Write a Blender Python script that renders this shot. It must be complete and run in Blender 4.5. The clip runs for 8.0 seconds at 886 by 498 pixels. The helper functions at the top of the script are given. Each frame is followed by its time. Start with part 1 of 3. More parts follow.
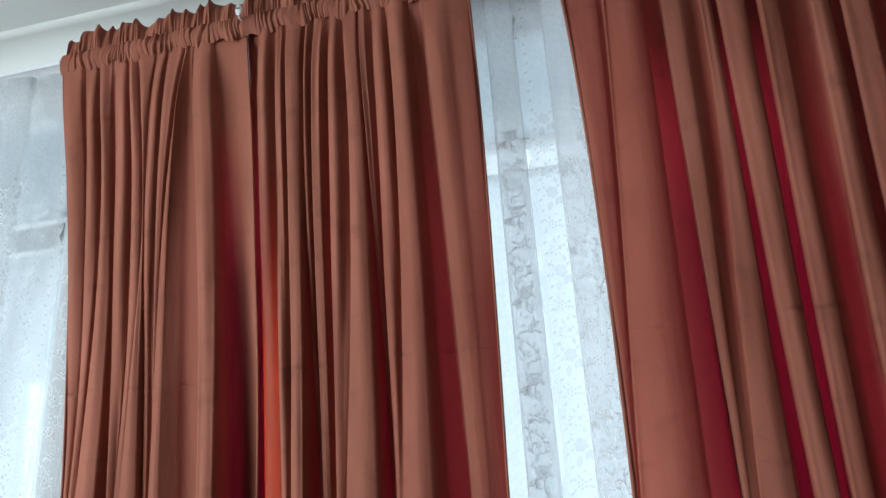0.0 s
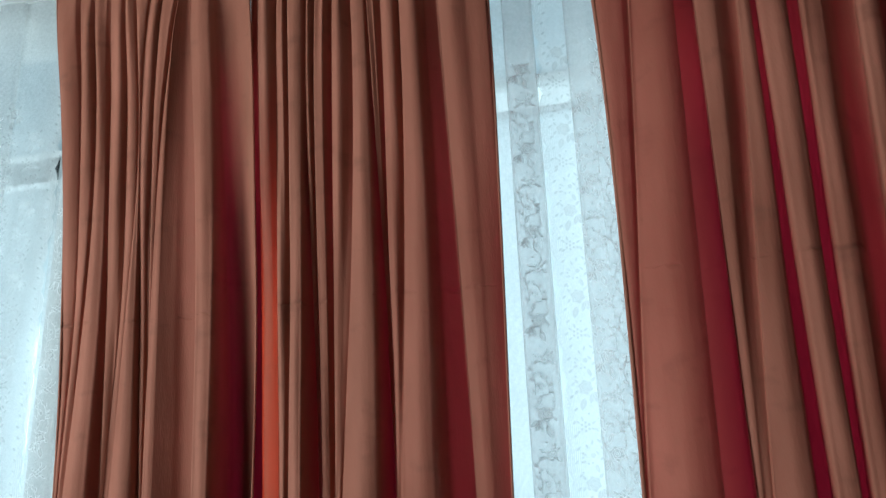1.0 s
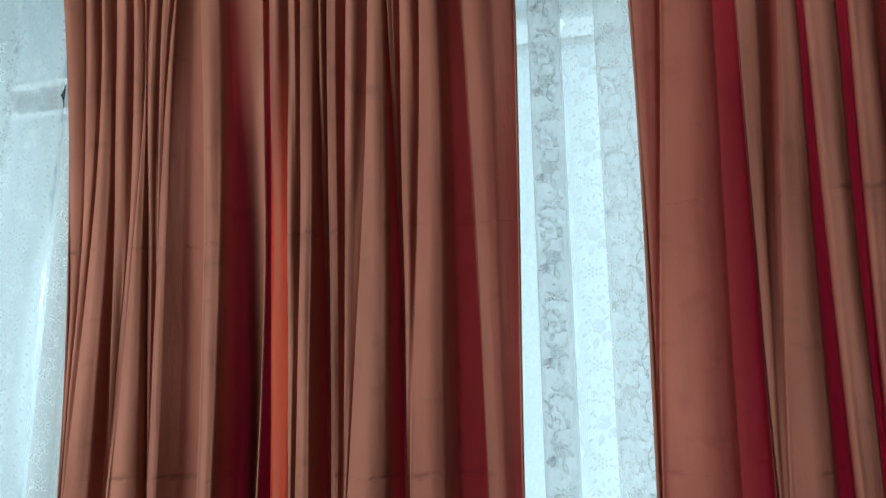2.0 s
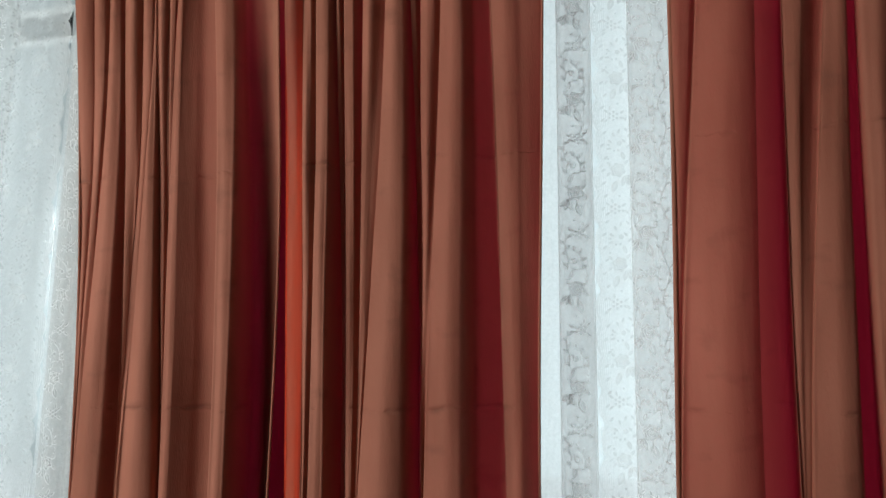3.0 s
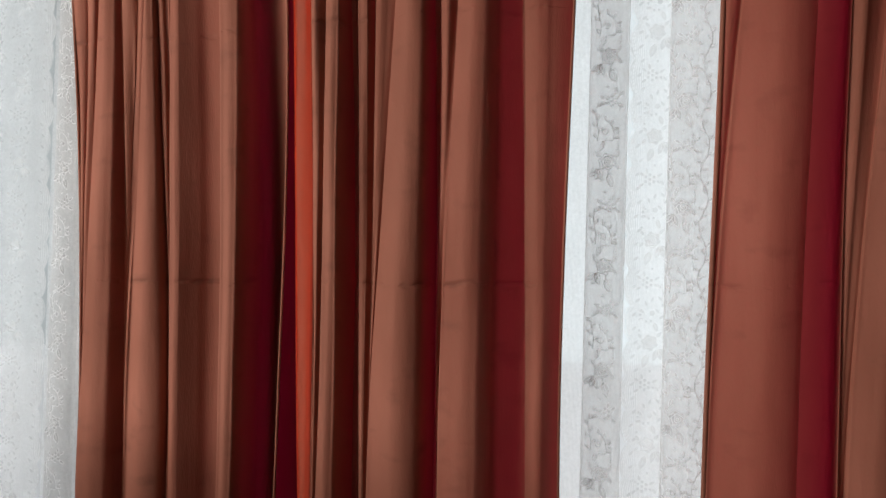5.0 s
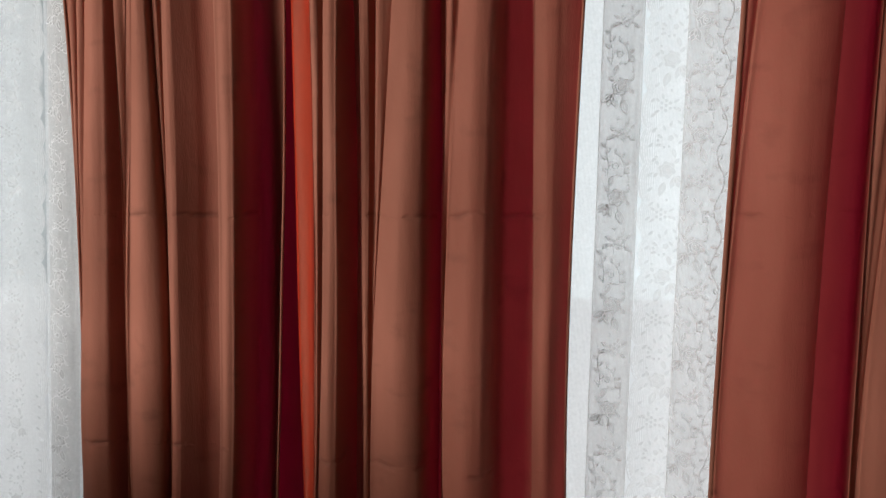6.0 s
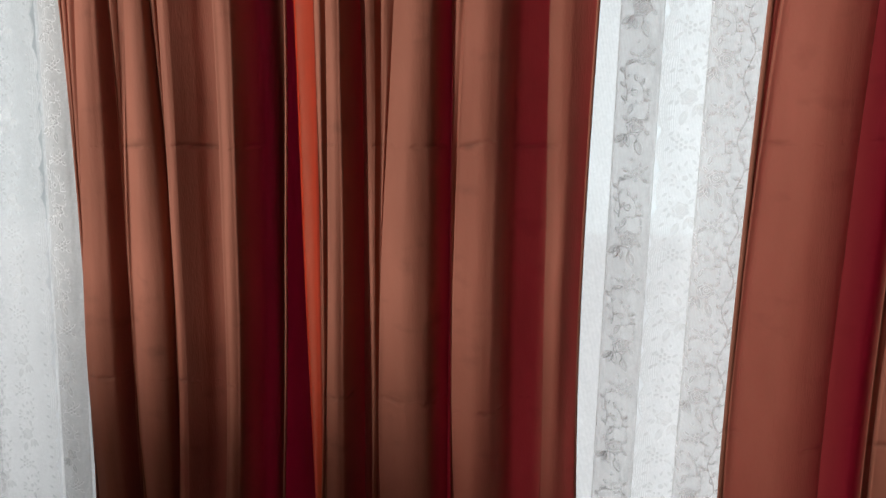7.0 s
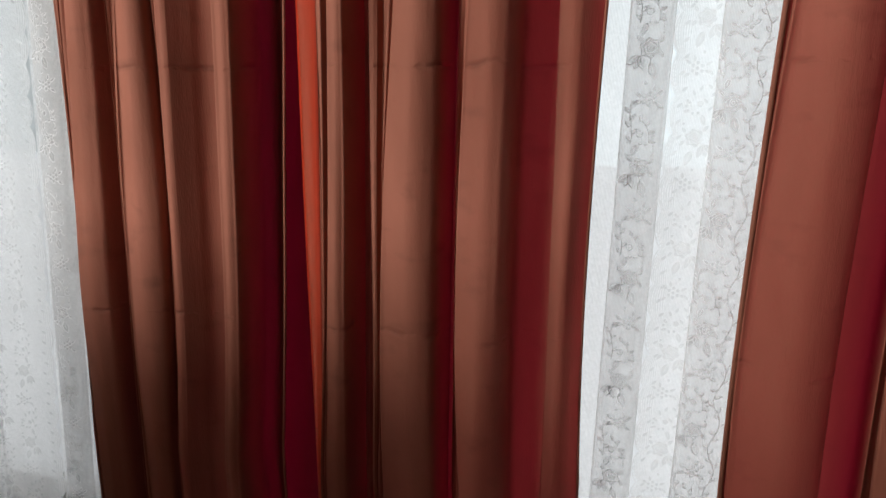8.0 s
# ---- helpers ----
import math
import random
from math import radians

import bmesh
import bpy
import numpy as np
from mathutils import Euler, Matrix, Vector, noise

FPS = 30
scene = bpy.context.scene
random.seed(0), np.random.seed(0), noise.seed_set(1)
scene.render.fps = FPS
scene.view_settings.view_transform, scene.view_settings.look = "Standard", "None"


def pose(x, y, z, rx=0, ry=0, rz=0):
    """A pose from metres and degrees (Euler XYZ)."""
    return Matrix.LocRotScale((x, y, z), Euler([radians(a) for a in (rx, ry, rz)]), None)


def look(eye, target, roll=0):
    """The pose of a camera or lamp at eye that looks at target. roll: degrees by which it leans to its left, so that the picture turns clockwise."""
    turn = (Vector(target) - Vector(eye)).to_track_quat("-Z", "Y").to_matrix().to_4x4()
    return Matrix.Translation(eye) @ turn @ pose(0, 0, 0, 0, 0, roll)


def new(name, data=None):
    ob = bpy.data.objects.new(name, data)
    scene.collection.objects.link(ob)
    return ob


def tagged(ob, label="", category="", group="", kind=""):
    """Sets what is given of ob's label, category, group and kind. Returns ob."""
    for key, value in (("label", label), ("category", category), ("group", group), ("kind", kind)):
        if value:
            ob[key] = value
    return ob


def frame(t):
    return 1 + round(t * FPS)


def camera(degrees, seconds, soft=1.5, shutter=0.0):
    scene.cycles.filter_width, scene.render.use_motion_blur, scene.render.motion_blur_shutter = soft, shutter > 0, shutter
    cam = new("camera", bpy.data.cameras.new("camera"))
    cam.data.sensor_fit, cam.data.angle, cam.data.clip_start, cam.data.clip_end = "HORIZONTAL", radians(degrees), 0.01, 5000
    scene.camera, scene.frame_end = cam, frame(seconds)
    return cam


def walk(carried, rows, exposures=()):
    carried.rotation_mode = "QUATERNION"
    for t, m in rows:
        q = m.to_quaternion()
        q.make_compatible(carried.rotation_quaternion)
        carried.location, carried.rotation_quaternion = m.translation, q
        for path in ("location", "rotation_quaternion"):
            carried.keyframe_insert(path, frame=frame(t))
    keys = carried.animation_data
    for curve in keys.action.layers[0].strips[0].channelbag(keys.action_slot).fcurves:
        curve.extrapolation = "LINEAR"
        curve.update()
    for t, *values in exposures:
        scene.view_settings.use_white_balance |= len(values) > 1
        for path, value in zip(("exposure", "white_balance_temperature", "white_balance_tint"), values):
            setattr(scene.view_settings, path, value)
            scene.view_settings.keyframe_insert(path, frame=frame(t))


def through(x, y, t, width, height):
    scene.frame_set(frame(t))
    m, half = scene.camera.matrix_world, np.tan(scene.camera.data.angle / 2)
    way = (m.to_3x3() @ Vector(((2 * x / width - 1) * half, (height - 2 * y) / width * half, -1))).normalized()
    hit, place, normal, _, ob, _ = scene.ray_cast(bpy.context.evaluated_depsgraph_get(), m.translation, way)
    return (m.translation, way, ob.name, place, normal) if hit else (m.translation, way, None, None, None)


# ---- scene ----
cam = camera(66.0, 8.0)
PATH = [
    (0, (0.611, -1.468, 1.566), (0.277, 0.421, 2.131), -5.6),
    (0.5, (0.603, -1.432, 1.549), (0.252, 0.47, 2.061), -5.0),
    (1, (0.596, -1.405, 1.523), (0.232, 0.507, 1.983), -4.2),
    (1.5, (0.587, -1.386, 1.502), (0.204, 0.535, 1.905), -3.4),
    (2, (0.572, -1.365, 1.484), (0.174, 0.567, 1.819), -2.7),
    (3.5, (0.53, -1.309, 1.424), (0.083, 0.634, 1.572), -1.1),
    (4, (0.52, -1.286, 1.407), (0.059, 0.659, 1.494), -0.8),
    (4.5, (0.516, -1.266, 1.388), (0.042, 0.677, 1.414), -0.7),
    (5, (0.516, -1.242, 1.36), (0.031, 0.698, 1.325), -0.6),
    (6.5, (0.51, -1.177, 1.317), (-0.016, 0.734, 1.048), -0.9),
    (7, (0.497, -1.158, 1.302), (-0.031, 0.739, 0.954), -0.8),
    (7.5, (0.491, -1.141, 1.268), (-0.038, 0.745, 0.865), -0.5),
    (8, (0.48, -1.134, 1.236), (-0.039, 0.742, 0.778), -0.3),
]
EXPOSURES = [
    (0.0, 0.24, 5450, 0), (0.5, 0.24, 5350, -6), (1.0, 0.18, 5200, -11), (2.2, 0.13, 5150, -13), (3.3, -0.02, 6250, 4), (5.0, -0.01, 6400, 9), (8.0, 0.09, 6400, 9),
]
walk(cam, [(t, look(eye, target, roll)) for t, eye, target, roll in PATH], EXPOSURES)

# ---- light ----
world = bpy.data.worlds.new("overcast_sky")
scene.world = world
world.use_nodes = True
sky = world.node_tree.nodes.new("ShaderNodeTexSky")
sky.sky_type, sky.sun_disc = "NISHITA", False
sky.sun_elevation, sky.sun_rotation = radians(50), radians(0)
world.node_tree.links.new(sky.outputs[0], world.node_tree.nodes["Background"].inputs[0])
world.node_tree.nodes["Background"].inputs[1].default_value = 0.1
sun_data = bpy.data.lights.new("sun", "SUN")
sun_data.energy, sun_data.angle, sun_data.color = 0.8, radians(15), (1.0, 0.97, 0.93)
sun = new("sun", sun_data)
sun.matrix_world = look((0, 6, 8), (0, 0, 1))

SKY_GLOW = 1.46      # the bright overcast distance behind the window
ROOM_WATTS = 100     # daylight from the window in the room's side wall
room_data = bpy.data.lights.new("room_window_light", "AREA")
room_data.shape, room_data.size, room_data.size_y = "RECTANGLE", 1.6, 1.1
room_data.energy, room_data.color = ROOM_WATTS, (1.0, 0.97, 0.93)
room_light = new("room_window_light", room_data)
room_light.matrix_world = look((-2.38, -2.2, 1.65), (0.0, -0.2, 1.15))


# ---- materials ----
def nodes_of(name):
    m = bpy.data.materials.new(name)
    m.use_nodes = True
    t = m.node_tree
    t.nodes.clear()
    return m, t, t.nodes, t.links


def add(t, kind, **values):
    n = t.nodes.new(kind)
    for key, v in values.items():
        n.inputs[key].default_value = v
    return n


def math_node(t, op, a, b=None, clamp=False):
    n = t.nodes.new("ShaderNodeMath")
    n.operation, n.use_clamp = op, clamp
    for i, v in enumerate((a, b)):
        if v is None:
            continue
        if isinstance(v, (int, float)):
            n.inputs[i].default_value = v
        else:
            t.links.new(v, n.inputs[i])
    return n.outputs[0]


def noise_tex(t, scale, detail=4.0, stretch=(1, 1, 1)):
    co = t.nodes.new("ShaderNodeTexCoord")
    mp = t.nodes.new("ShaderNodeMapping")
    mp.inputs["Scale"].default_value = stretch
    t.links.new(co.outputs["Object"], mp.inputs["Vector"])
    n = add(t, "ShaderNodeTexNoise", Scale=scale, Detail=detail)
    t.links.new(mp.outputs[0], n.inputs["Vector"])
    return n.outputs["Fac"]


def ramp(t, fac, lo, hi, a=0.3, b=0.7):
    r = t.nodes.new("ShaderNodeValToRGB")
    r.color_ramp.elements[0].position, r.color_ramp.elements[1].position = a, b
    r.color_ramp.elements[0].color, r.color_ramp.elements[1].color = (*lo, 1), (*hi, 1)
    t.links.new(fac, r.inputs[0])
    return r.outputs[0]


def painted(name, lo, hi, rough=0.6, scale=3.0, bump=0.1, grain=60.0):
    m, t, n, l = nodes_of(name)
    out = n.new("ShaderNodeOutputMaterial")
    p = add(t, "ShaderNodeBsdfPrincipled", Roughness=rough)
    l.new(ramp(t, noise_tex(t, scale), lo, hi), p.inputs["Base Color"])
    b = add(t, "ShaderNodeBump", Strength=bump, Distance=0.002)
    l.new(noise_tex(t, grain), b.inputs["Height"])
    l.new(b.outputs[0], p.inputs["Normal"])
    l.new(p.outputs[0], out.inputs[0])
    return m


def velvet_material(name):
    """Rust velvet: brushed nap, packing creases across. Backlight and shade are put into the colour: deep red in fold
    valleys, orange on chosen faces.
    """
    m, t, n, l = nodes_of(name)
    out = n.new("ShaderNodeOutputMaterial")
    co = n.new("ShaderNodeTexCoord")
    sep = n.new("ShaderNodeSeparateXYZ")
    l.new(co.outputs["Object"], sep.inputs[0])
    brushed = noise_tex(t, 5.0, 5.0, (1.6, 1.0, 0.5))
    smudge = noise_tex(t, 14.0, 3.0, (1.0, 1.0, 1.6))
    nap = noise_tex(t, 420.0, 2.0, (1.0, 1.0, 0.25))
    weave = noise_tex(t, 60.0, 3.0, (1.0, 1.0, 0.12))
    wander = noise_tex(t, 7.0, 2.0, (1.0, 1.0, 0.2))
    # creases left by the packing folds, at three heights
    crease = None
    for z0 in (0.805, 1.275, 1.77):
        d = math_node(t, "SUBTRACT", sep.outputs["Z"], z0)
        d = math_node(t, "SUBTRACT", d, math_node(t, "MULTIPLY", math_node(t, "SUBTRACT", wander, 0.5), 0.04))
        d = math_node(t, "DIVIDE", d, 0.005)
        g = math_node(t, "POWER", 2.718, math_node(t, "MULTIPLY", math_node(t, "MULTIPLY", d, d), -1.0))
        crease = g if crease is None else math_node(t, "ADD", crease, g)
    crease = math_node(t, "MULTIPLY", crease, math_node(t, "MULTIPLY", math_node(t, "SUBTRACT", smudge, 0.5), 7.0, True), True)
    base = ramp(t, brushed, VELVET_LO, VELVET_HI, 0.3, 0.72)
    dark = add(t, "ShaderNodeMixRGB", Color2=(0.13, 0.055, 0.035, 1))
    l.new(math_node(t, "ADD", math_node(t, "MULTIPLY", math_node(t, "SUBTRACT", smudge, 0.60), 2.2, True), math_node(t, "MULTIPLY", crease, 0.35), True), dark.inputs[0])
    l.new(base, dark.inputs[1])
    p = add(t, "ShaderNodeBsdfPrincipled", Roughness=0.75)
    p.inputs["Specular IOR Level"].default_value = 0.2
    p.inputs["Sheen Weight"].default_value = 0.05
    p.inputs["Sheen Roughness"].default_value = 0.35
    p.inputs["Sheen Tint"].default_value = (1.0, 0.72, 0.5, 1)
    l.new(dark.outputs[0], p.inputs["Base Color"])
    h = math_node(t, "ADD", math_node(t, "MULTIPLY", nap, 0.35), math_node(t, "MULTIPLY", weave, 0.8))
    h = math_node(t, "SUBTRACT", h, math_node(t, "MULTIPLY", crease, 2.5))
    h = math_node(t, "ADD", h, math_node(t, "MULTIPLY", brushed, 3.0))
    b = add(t, "ShaderNodeBump", Strength=0.5, Distance=0.0025)
    l.new(h, b.inputs["Height"])
    l.new(b.outputs[0], p.inputs["Normal"])
    # red glow and shade of the fold valleys, put into the colour per fold
    valley_glow = add(t, "ShaderNodeAttribute")
    valley_glow.attribute_name = "valley_glow"
    backlit = add(t, "ShaderNodeAttribute")
    backlit.attribute_name = "backlit"
    hue = add(t, "ShaderNodeMixRGB", Color1=(*DENSE_RED, 1), Color2=(*VALLEY_GLOW_RED, 1))
    l.new(valley_glow.outputs["Fac"], hue.inputs[0])
    # orange window light put into the colour of chosen fold faces
    face_glow = add(t, "ShaderNodeMixRGB", Color2=(*BACKLIT_ORANGE, 1))
    l.new(backlit.outputs["Fac"], face_glow.inputs[0])
    l.new(hue.outputs[0], face_glow.inputs[1])
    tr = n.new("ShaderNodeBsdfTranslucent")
    l.new(face_glow.outputs[0], tr.inputs[0])
    glow_share = math_node(t, "ADD", math_node(t, "MULTIPLY", valley_glow.outputs["Fac"], 0.72), math_node(t, "MULTIPLY", backlit.outputs["Fac"], 0.70))
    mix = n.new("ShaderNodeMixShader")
    l.new(math_node(t, "ADD", glow_share, 0.035, True), mix.inputs[0])
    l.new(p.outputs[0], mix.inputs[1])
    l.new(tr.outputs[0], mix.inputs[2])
    l.new(mix.outputs[0], out.inputs[0])
    return m


def net_material(name, clear, through, threads=True):
    """White net: open mesh (clear), the rest threads that scatter light through and back."""
    m, t, n, l = nodes_of(name)
    out = n.new("ShaderNodeOutputMaterial")
    co = n.new("ShaderNodeTexCoord")
    cloth = ramp(t, noise_tex(t, 30.0, 4.0, (1, 1, 0.3)), (0.80, 0.80, 0.80), (0.88, 0.88, 0.88))
    d = add(t, "ShaderNodeBsdfDiffuse")
    tr = add(t, "ShaderNodeBsdfTranslucent")
    l.new(cloth, d.inputs[0])
    l.new(cloth, tr.inputs[0])
    body = add(t, "ShaderNodeMixShader", Fac=through)
    l.new(d.outputs[0], body.inputs[1])
    l.new(tr.outputs[0], body.inputs[2])
    open_mesh = add(t, "ShaderNodeBsdfTransparent")
    mix = n.new("ShaderNodeMixShader")
    if threads:
        w = add(t, "ShaderNodeTexWave", Scale=130.0, Distortion=0.6, Detail=1.0)
        w.wave_type, w.bands_direction = "BANDS", "X"
        l.new(co.outputs["UV"], w.inputs["Vector"])
        cl = math_node(t, "ADD", math_node(t, "MULTIPLY", w.outputs["Fac"], 0.22), clear - 0.11)
        cl = math_node(t, "ADD", cl, math_node(t, "MULTIPLY", math_node(t, "SUBTRACT", noise_tex(t, 160.0, 2.0), 0.5), 0.25), True)
        l.new(cl, mix.inputs[0])
    else:
        mix.inputs[0].default_value = clear
    l.new(body.outputs[0], mix.inputs[1])
    l.new(open_mesh.outputs[0], mix.inputs[2])
    l.new(mix.outputs[0], out.inputs[0])
    return m


def glow_material(name, color, strength):
    m, t, n, l = nodes_of(name)
    out = n.new("ShaderNodeOutputMaterial")
    e = add(t, "ShaderNodeEmission", Strength=strength)
    up = n.new("ShaderNodeSeparateXYZ")
    co = n.new("ShaderNodeTexCoord")
    l.new(co.outputs["Object"], up.inputs[0])
    # the glow is dimmed with height, so that the upper window looks duller
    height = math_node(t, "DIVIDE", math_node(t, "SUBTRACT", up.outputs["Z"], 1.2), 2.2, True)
    height_and_clouds = math_node(t, "ADD", height, math_node(t, "MULTIPLY", math_node(t, "SUBTRACT", noise_tex(t, 0.12, 3.0), 0.5), 0.15), True)
    l.new(ramp(t, height_and_clouds, color, tuple(c * 0.72 for c in color), 0.0, 1.0), e.inputs[0])
    l.new(e.outputs[0], out.inputs[0])
    return m


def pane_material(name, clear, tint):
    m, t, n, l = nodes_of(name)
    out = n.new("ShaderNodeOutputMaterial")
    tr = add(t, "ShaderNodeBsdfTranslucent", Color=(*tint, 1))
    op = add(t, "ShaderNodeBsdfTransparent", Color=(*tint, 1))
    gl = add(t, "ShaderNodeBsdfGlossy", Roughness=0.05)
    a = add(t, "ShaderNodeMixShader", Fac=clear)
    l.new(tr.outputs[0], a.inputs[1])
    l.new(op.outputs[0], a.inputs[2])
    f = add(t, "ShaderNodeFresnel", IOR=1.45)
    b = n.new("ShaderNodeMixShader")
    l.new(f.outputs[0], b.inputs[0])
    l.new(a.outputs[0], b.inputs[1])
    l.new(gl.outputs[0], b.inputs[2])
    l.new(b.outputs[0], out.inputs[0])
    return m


VELVET_LO, VELVET_HI = (0.258, 0.089, 0.053), (0.380, 0.138, 0.088)
DENSE_RED, VALLEY_GLOW_RED, BACKLIT_ORANGE = (0.70, 0.025, 0.055), (0.115, 0.001, 0.009), (1.0, 0.30, 0.18)
VELVET = velvet_material("rust_velvet")
NET = net_material("white_net", 0.42, 0.86)
MOTIF = net_material("woven_motif", 0.0, 0.53, False)
PALE_MOTIF = net_material("thin_woven_motif", 0.48, 0.66, False)
FAINT_MOTIF = net_material("faint_woven_motif", 0.62, 0.66, False)
PLASTER = painted("white_plaster", (0.74, 0.74, 0.72), (0.80, 0.80, 0.78), 0.85, 2.0, 0.25, 40.0)
# for unseen walls, this dark only to keep bounced light out of the folds
LOW_BOUNCE = painted("low_bounce_wall", (0.045, 0.035, 0.028), (0.065, 0.052, 0.042), 0.85, 2.0, 0.25, 40.0)
CEILING_PAINT = painted("ceiling_paint", (0.64, 0.64, 0.61), (0.70, 0.70, 0.67), 0.9, 1.5, 0.15, 60.0)
WHITE_PLASTIC = painted("white_plastic", (0.76, 0.77, 0.77), (0.82, 0.82, 0.82), 0.35, 6.0, 0.03, 90.0)
DARK_INK = painted("dark_ink", (0.03, 0.03, 0.03), (0.06, 0.06, 0.06), 0.6)
STEEL = painted("brushed_steel", (0.45, 0.45, 0.45), (0.55, 0.55, 0.55), 0.35, 20.0)
FLOOR_WOOD = painted("floor_wood", (0.09, 0.05, 0.03), (0.15, 0.09, 0.055), 0.45, 8.0, 0.1, 30.0)
SOFA_CLOTH = painted("sofa_cloth", (0.10, 0.06, 0.045), (0.15, 0.09, 0.065), 0.85, 9.0, 0.4, 220.0)
DISTANCE = glow_material("bright_overcast_distance", (1.0, 0.998, 0.985), SKY_GLOW)
CLEAR_PANE = pane_material("clear_glass", 0.97, (0.95, 0.97, 0.97))
FROST_PANE = pane_material("frosted_glass", 0.55, (0.86, 0.90, 0.92))
# the shade above the top lights is put into this panel's darker tint
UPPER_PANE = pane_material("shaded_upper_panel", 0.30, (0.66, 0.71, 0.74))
PANEL_PANE = pane_material("milky_panel", 0.25, (0.82, 0.835, 0.85))


# ---- mesh helpers ----
def part(name, bm, material, parent=None, label="", smooth=False):
    me = bpy.data.meshes.new(name)
    bm.to_mesh(me)
    bm.free()
    me.materials.append(material)
    if smooth:
        me.polygons.foreach_set("use_smooth", [True] * len(me.polygons))
    ob = new(name, me)
    if parent is not None:
        ob.parent = parent
    if label:
        tagged(ob, label)
    return ob


def box(bm, x0, x1, y0, y1, z0, z1):
    v = [bm.verts.new((x, y, z)) for x in (x0, x1) for y in (y0, y1) for z in (z0, z1)]
    for f in ((0, 1, 3, 2), (4, 6, 7, 5), (0, 4, 5, 1), (2, 3, 7, 6), (0, 2, 6, 4), (1, 5, 7, 3)):
        bm.faces.new([v[i] for i in f])
    return bm


def boxed(x0, x1, y0, y1, z0, z1, bevel=0.0):
    bm = box(bmesh.new(), x0, x1, y0, y1, z0, z1)
    bmesh.ops.recalc_face_normals(bm, faces=bm.faces)
    if bevel:
        bmesh.ops.bevel(bm, geom=bm.edges[:], offset=bevel, segments=3, profile=0.5, affect="EDGES")
    return bm


def grid_mesh(name, points, material, parent=None, label="", uv=None, fields=()):
    """A smooth sheet through an array of points [row][column]."""
    rows, cols = points.shape[:2]
    me = bpy.data.meshes.new(name)
    idx = np.arange(rows * cols).reshape(rows, cols)
    quads = np.stack([idx[:-1, :-1], idx[:-1, 1:], idx[1:, 1:], idx[1:, :-1]], -1).reshape(-1, 4)
    me.from_pydata(points.reshape(-1, 3).tolist(), [], quads.tolist())
    me.materials.append(material)
    me.polygons.foreach_set("use_smooth", [True] * len(me.polygons))
    if uv is not None:
        layer = me.uv_layers.new(name="cloth")
        loops = np.empty(len(me.loops), dtype=np.int32)
        me.loops.foreach_get("vertex_index", loops)
        layer.data.foreach_set("uv", uv.reshape(-1, 2)[loops].ravel())
    for key, values in fields:
        me.attributes.new(key, "FLOAT", "POINT").data.foreach_set("value", values.ravel())
    ob = new(name, me)
    if parent is not None:
        ob.parent = parent
    if label:
        tagged(ob, label)
    return ob


def tube_points(line, radius, sides=10):
    """Rings round a line of points, for grid_mesh."""
    line = np.asarray(line, float)
    way = np.gradient(line, axis=0)
    way /= np.linalg.norm(way, axis=1)[:, None]
    side = np.cross(way, (0.02, 0.9, 0.13))
    side /= np.linalg.norm(side, axis=1)[:, None]
    up = np.cross(way, side)
    a = np.linspace(0, 2 * np.pi, sides + 1)
    return line[:, None] + radius * (np.cos(a)[None, :, None] * side[:, None] + np.sin(a)[None, :, None] * up[:, None])


def empty(name, label, category, group="", kind=""):
    return tagged(new(name), label, category, group, kind)


# ---- the room ----
X0, X1, Y0, WALL, TOP = -2.4, 2.6, -3.8, 0.20, 2.93
WX0, WX1, WZ0, WZ1 = -1.75, 1.75, 0.12, 2.70      # the window's opening

tagged(part("floor", boxed(X0 - 0.2, X1 + 0.2, Y0 - 0.2, WALL + 0.3, -0.2, 0.0), FLOOR_WOOD), "brown wooden floor of the room", "floor", kind="structure")
tagged(part("ceiling", boxed(X0 - 0.2, X1 + 0.2, Y0 - 0.2, WALL + 0.3, TOP, TOP + 0.2), CEILING_PAINT), "plain white painted plaster ceiling", "ceiling", kind="structure")
bm = box(bmesh.new(), X0 - 0.2, WX0, WALL, WALL + 0.28, 0.0, TOP)
box(bm, WX1, X1 + 0.2, WALL, WALL + 0.28, 0.0, TOP)
box(bm, WX0, WX1, WALL, WALL + 0.28, WZ1, TOP)
box(bm, WX0, WX1, WALL, WALL + 0.28, 0.0, WZ0)
bmesh.ops.recalc_face_normals(bm, faces=bm.faces)
tagged(part("wall_north", bm, PLASTER), "white plastered wall with a wide window", "wall", kind="structure")
tagged(part("wall_south", boxed(X0, X1, Y0 - 0.2, Y0, 0.0, TOP), LOW_BOUNCE), "unseen dark brown wall of the room, kept dark to limit bounced light", "wall", kind="structure")
tagged(part("wall_east", boxed(X1, X1 + 0.2, Y0 - 0.2, WALL, 0.0, TOP), LOW_BOUNCE), "unseen dark brown wall of the room, kept dark to limit bounced light", "wall", kind="structure")
bm = box(bmesh.new(), X0 - 0.2, X0, Y0 - 0.2, -3.05, 0.0, TOP)
box(bm, X0 - 0.2, X0, -1.35, WALL, 0.0, TOP)
box(bm, X0 - 0.2, X0, -3.05, -1.35, 0.0, 1.05)
box(bm, X0 - 0.2, X0, -3.05, -1.35, 2.25, TOP)
bmesh.ops.recalc_face_normals(bm, faces=bm.faces)
tagged(part("wall_west", bm, LOW_BOUNCE), "unseen dark brown wall with a side window, kept dark to limit bounced light", "wall", kind="structure")

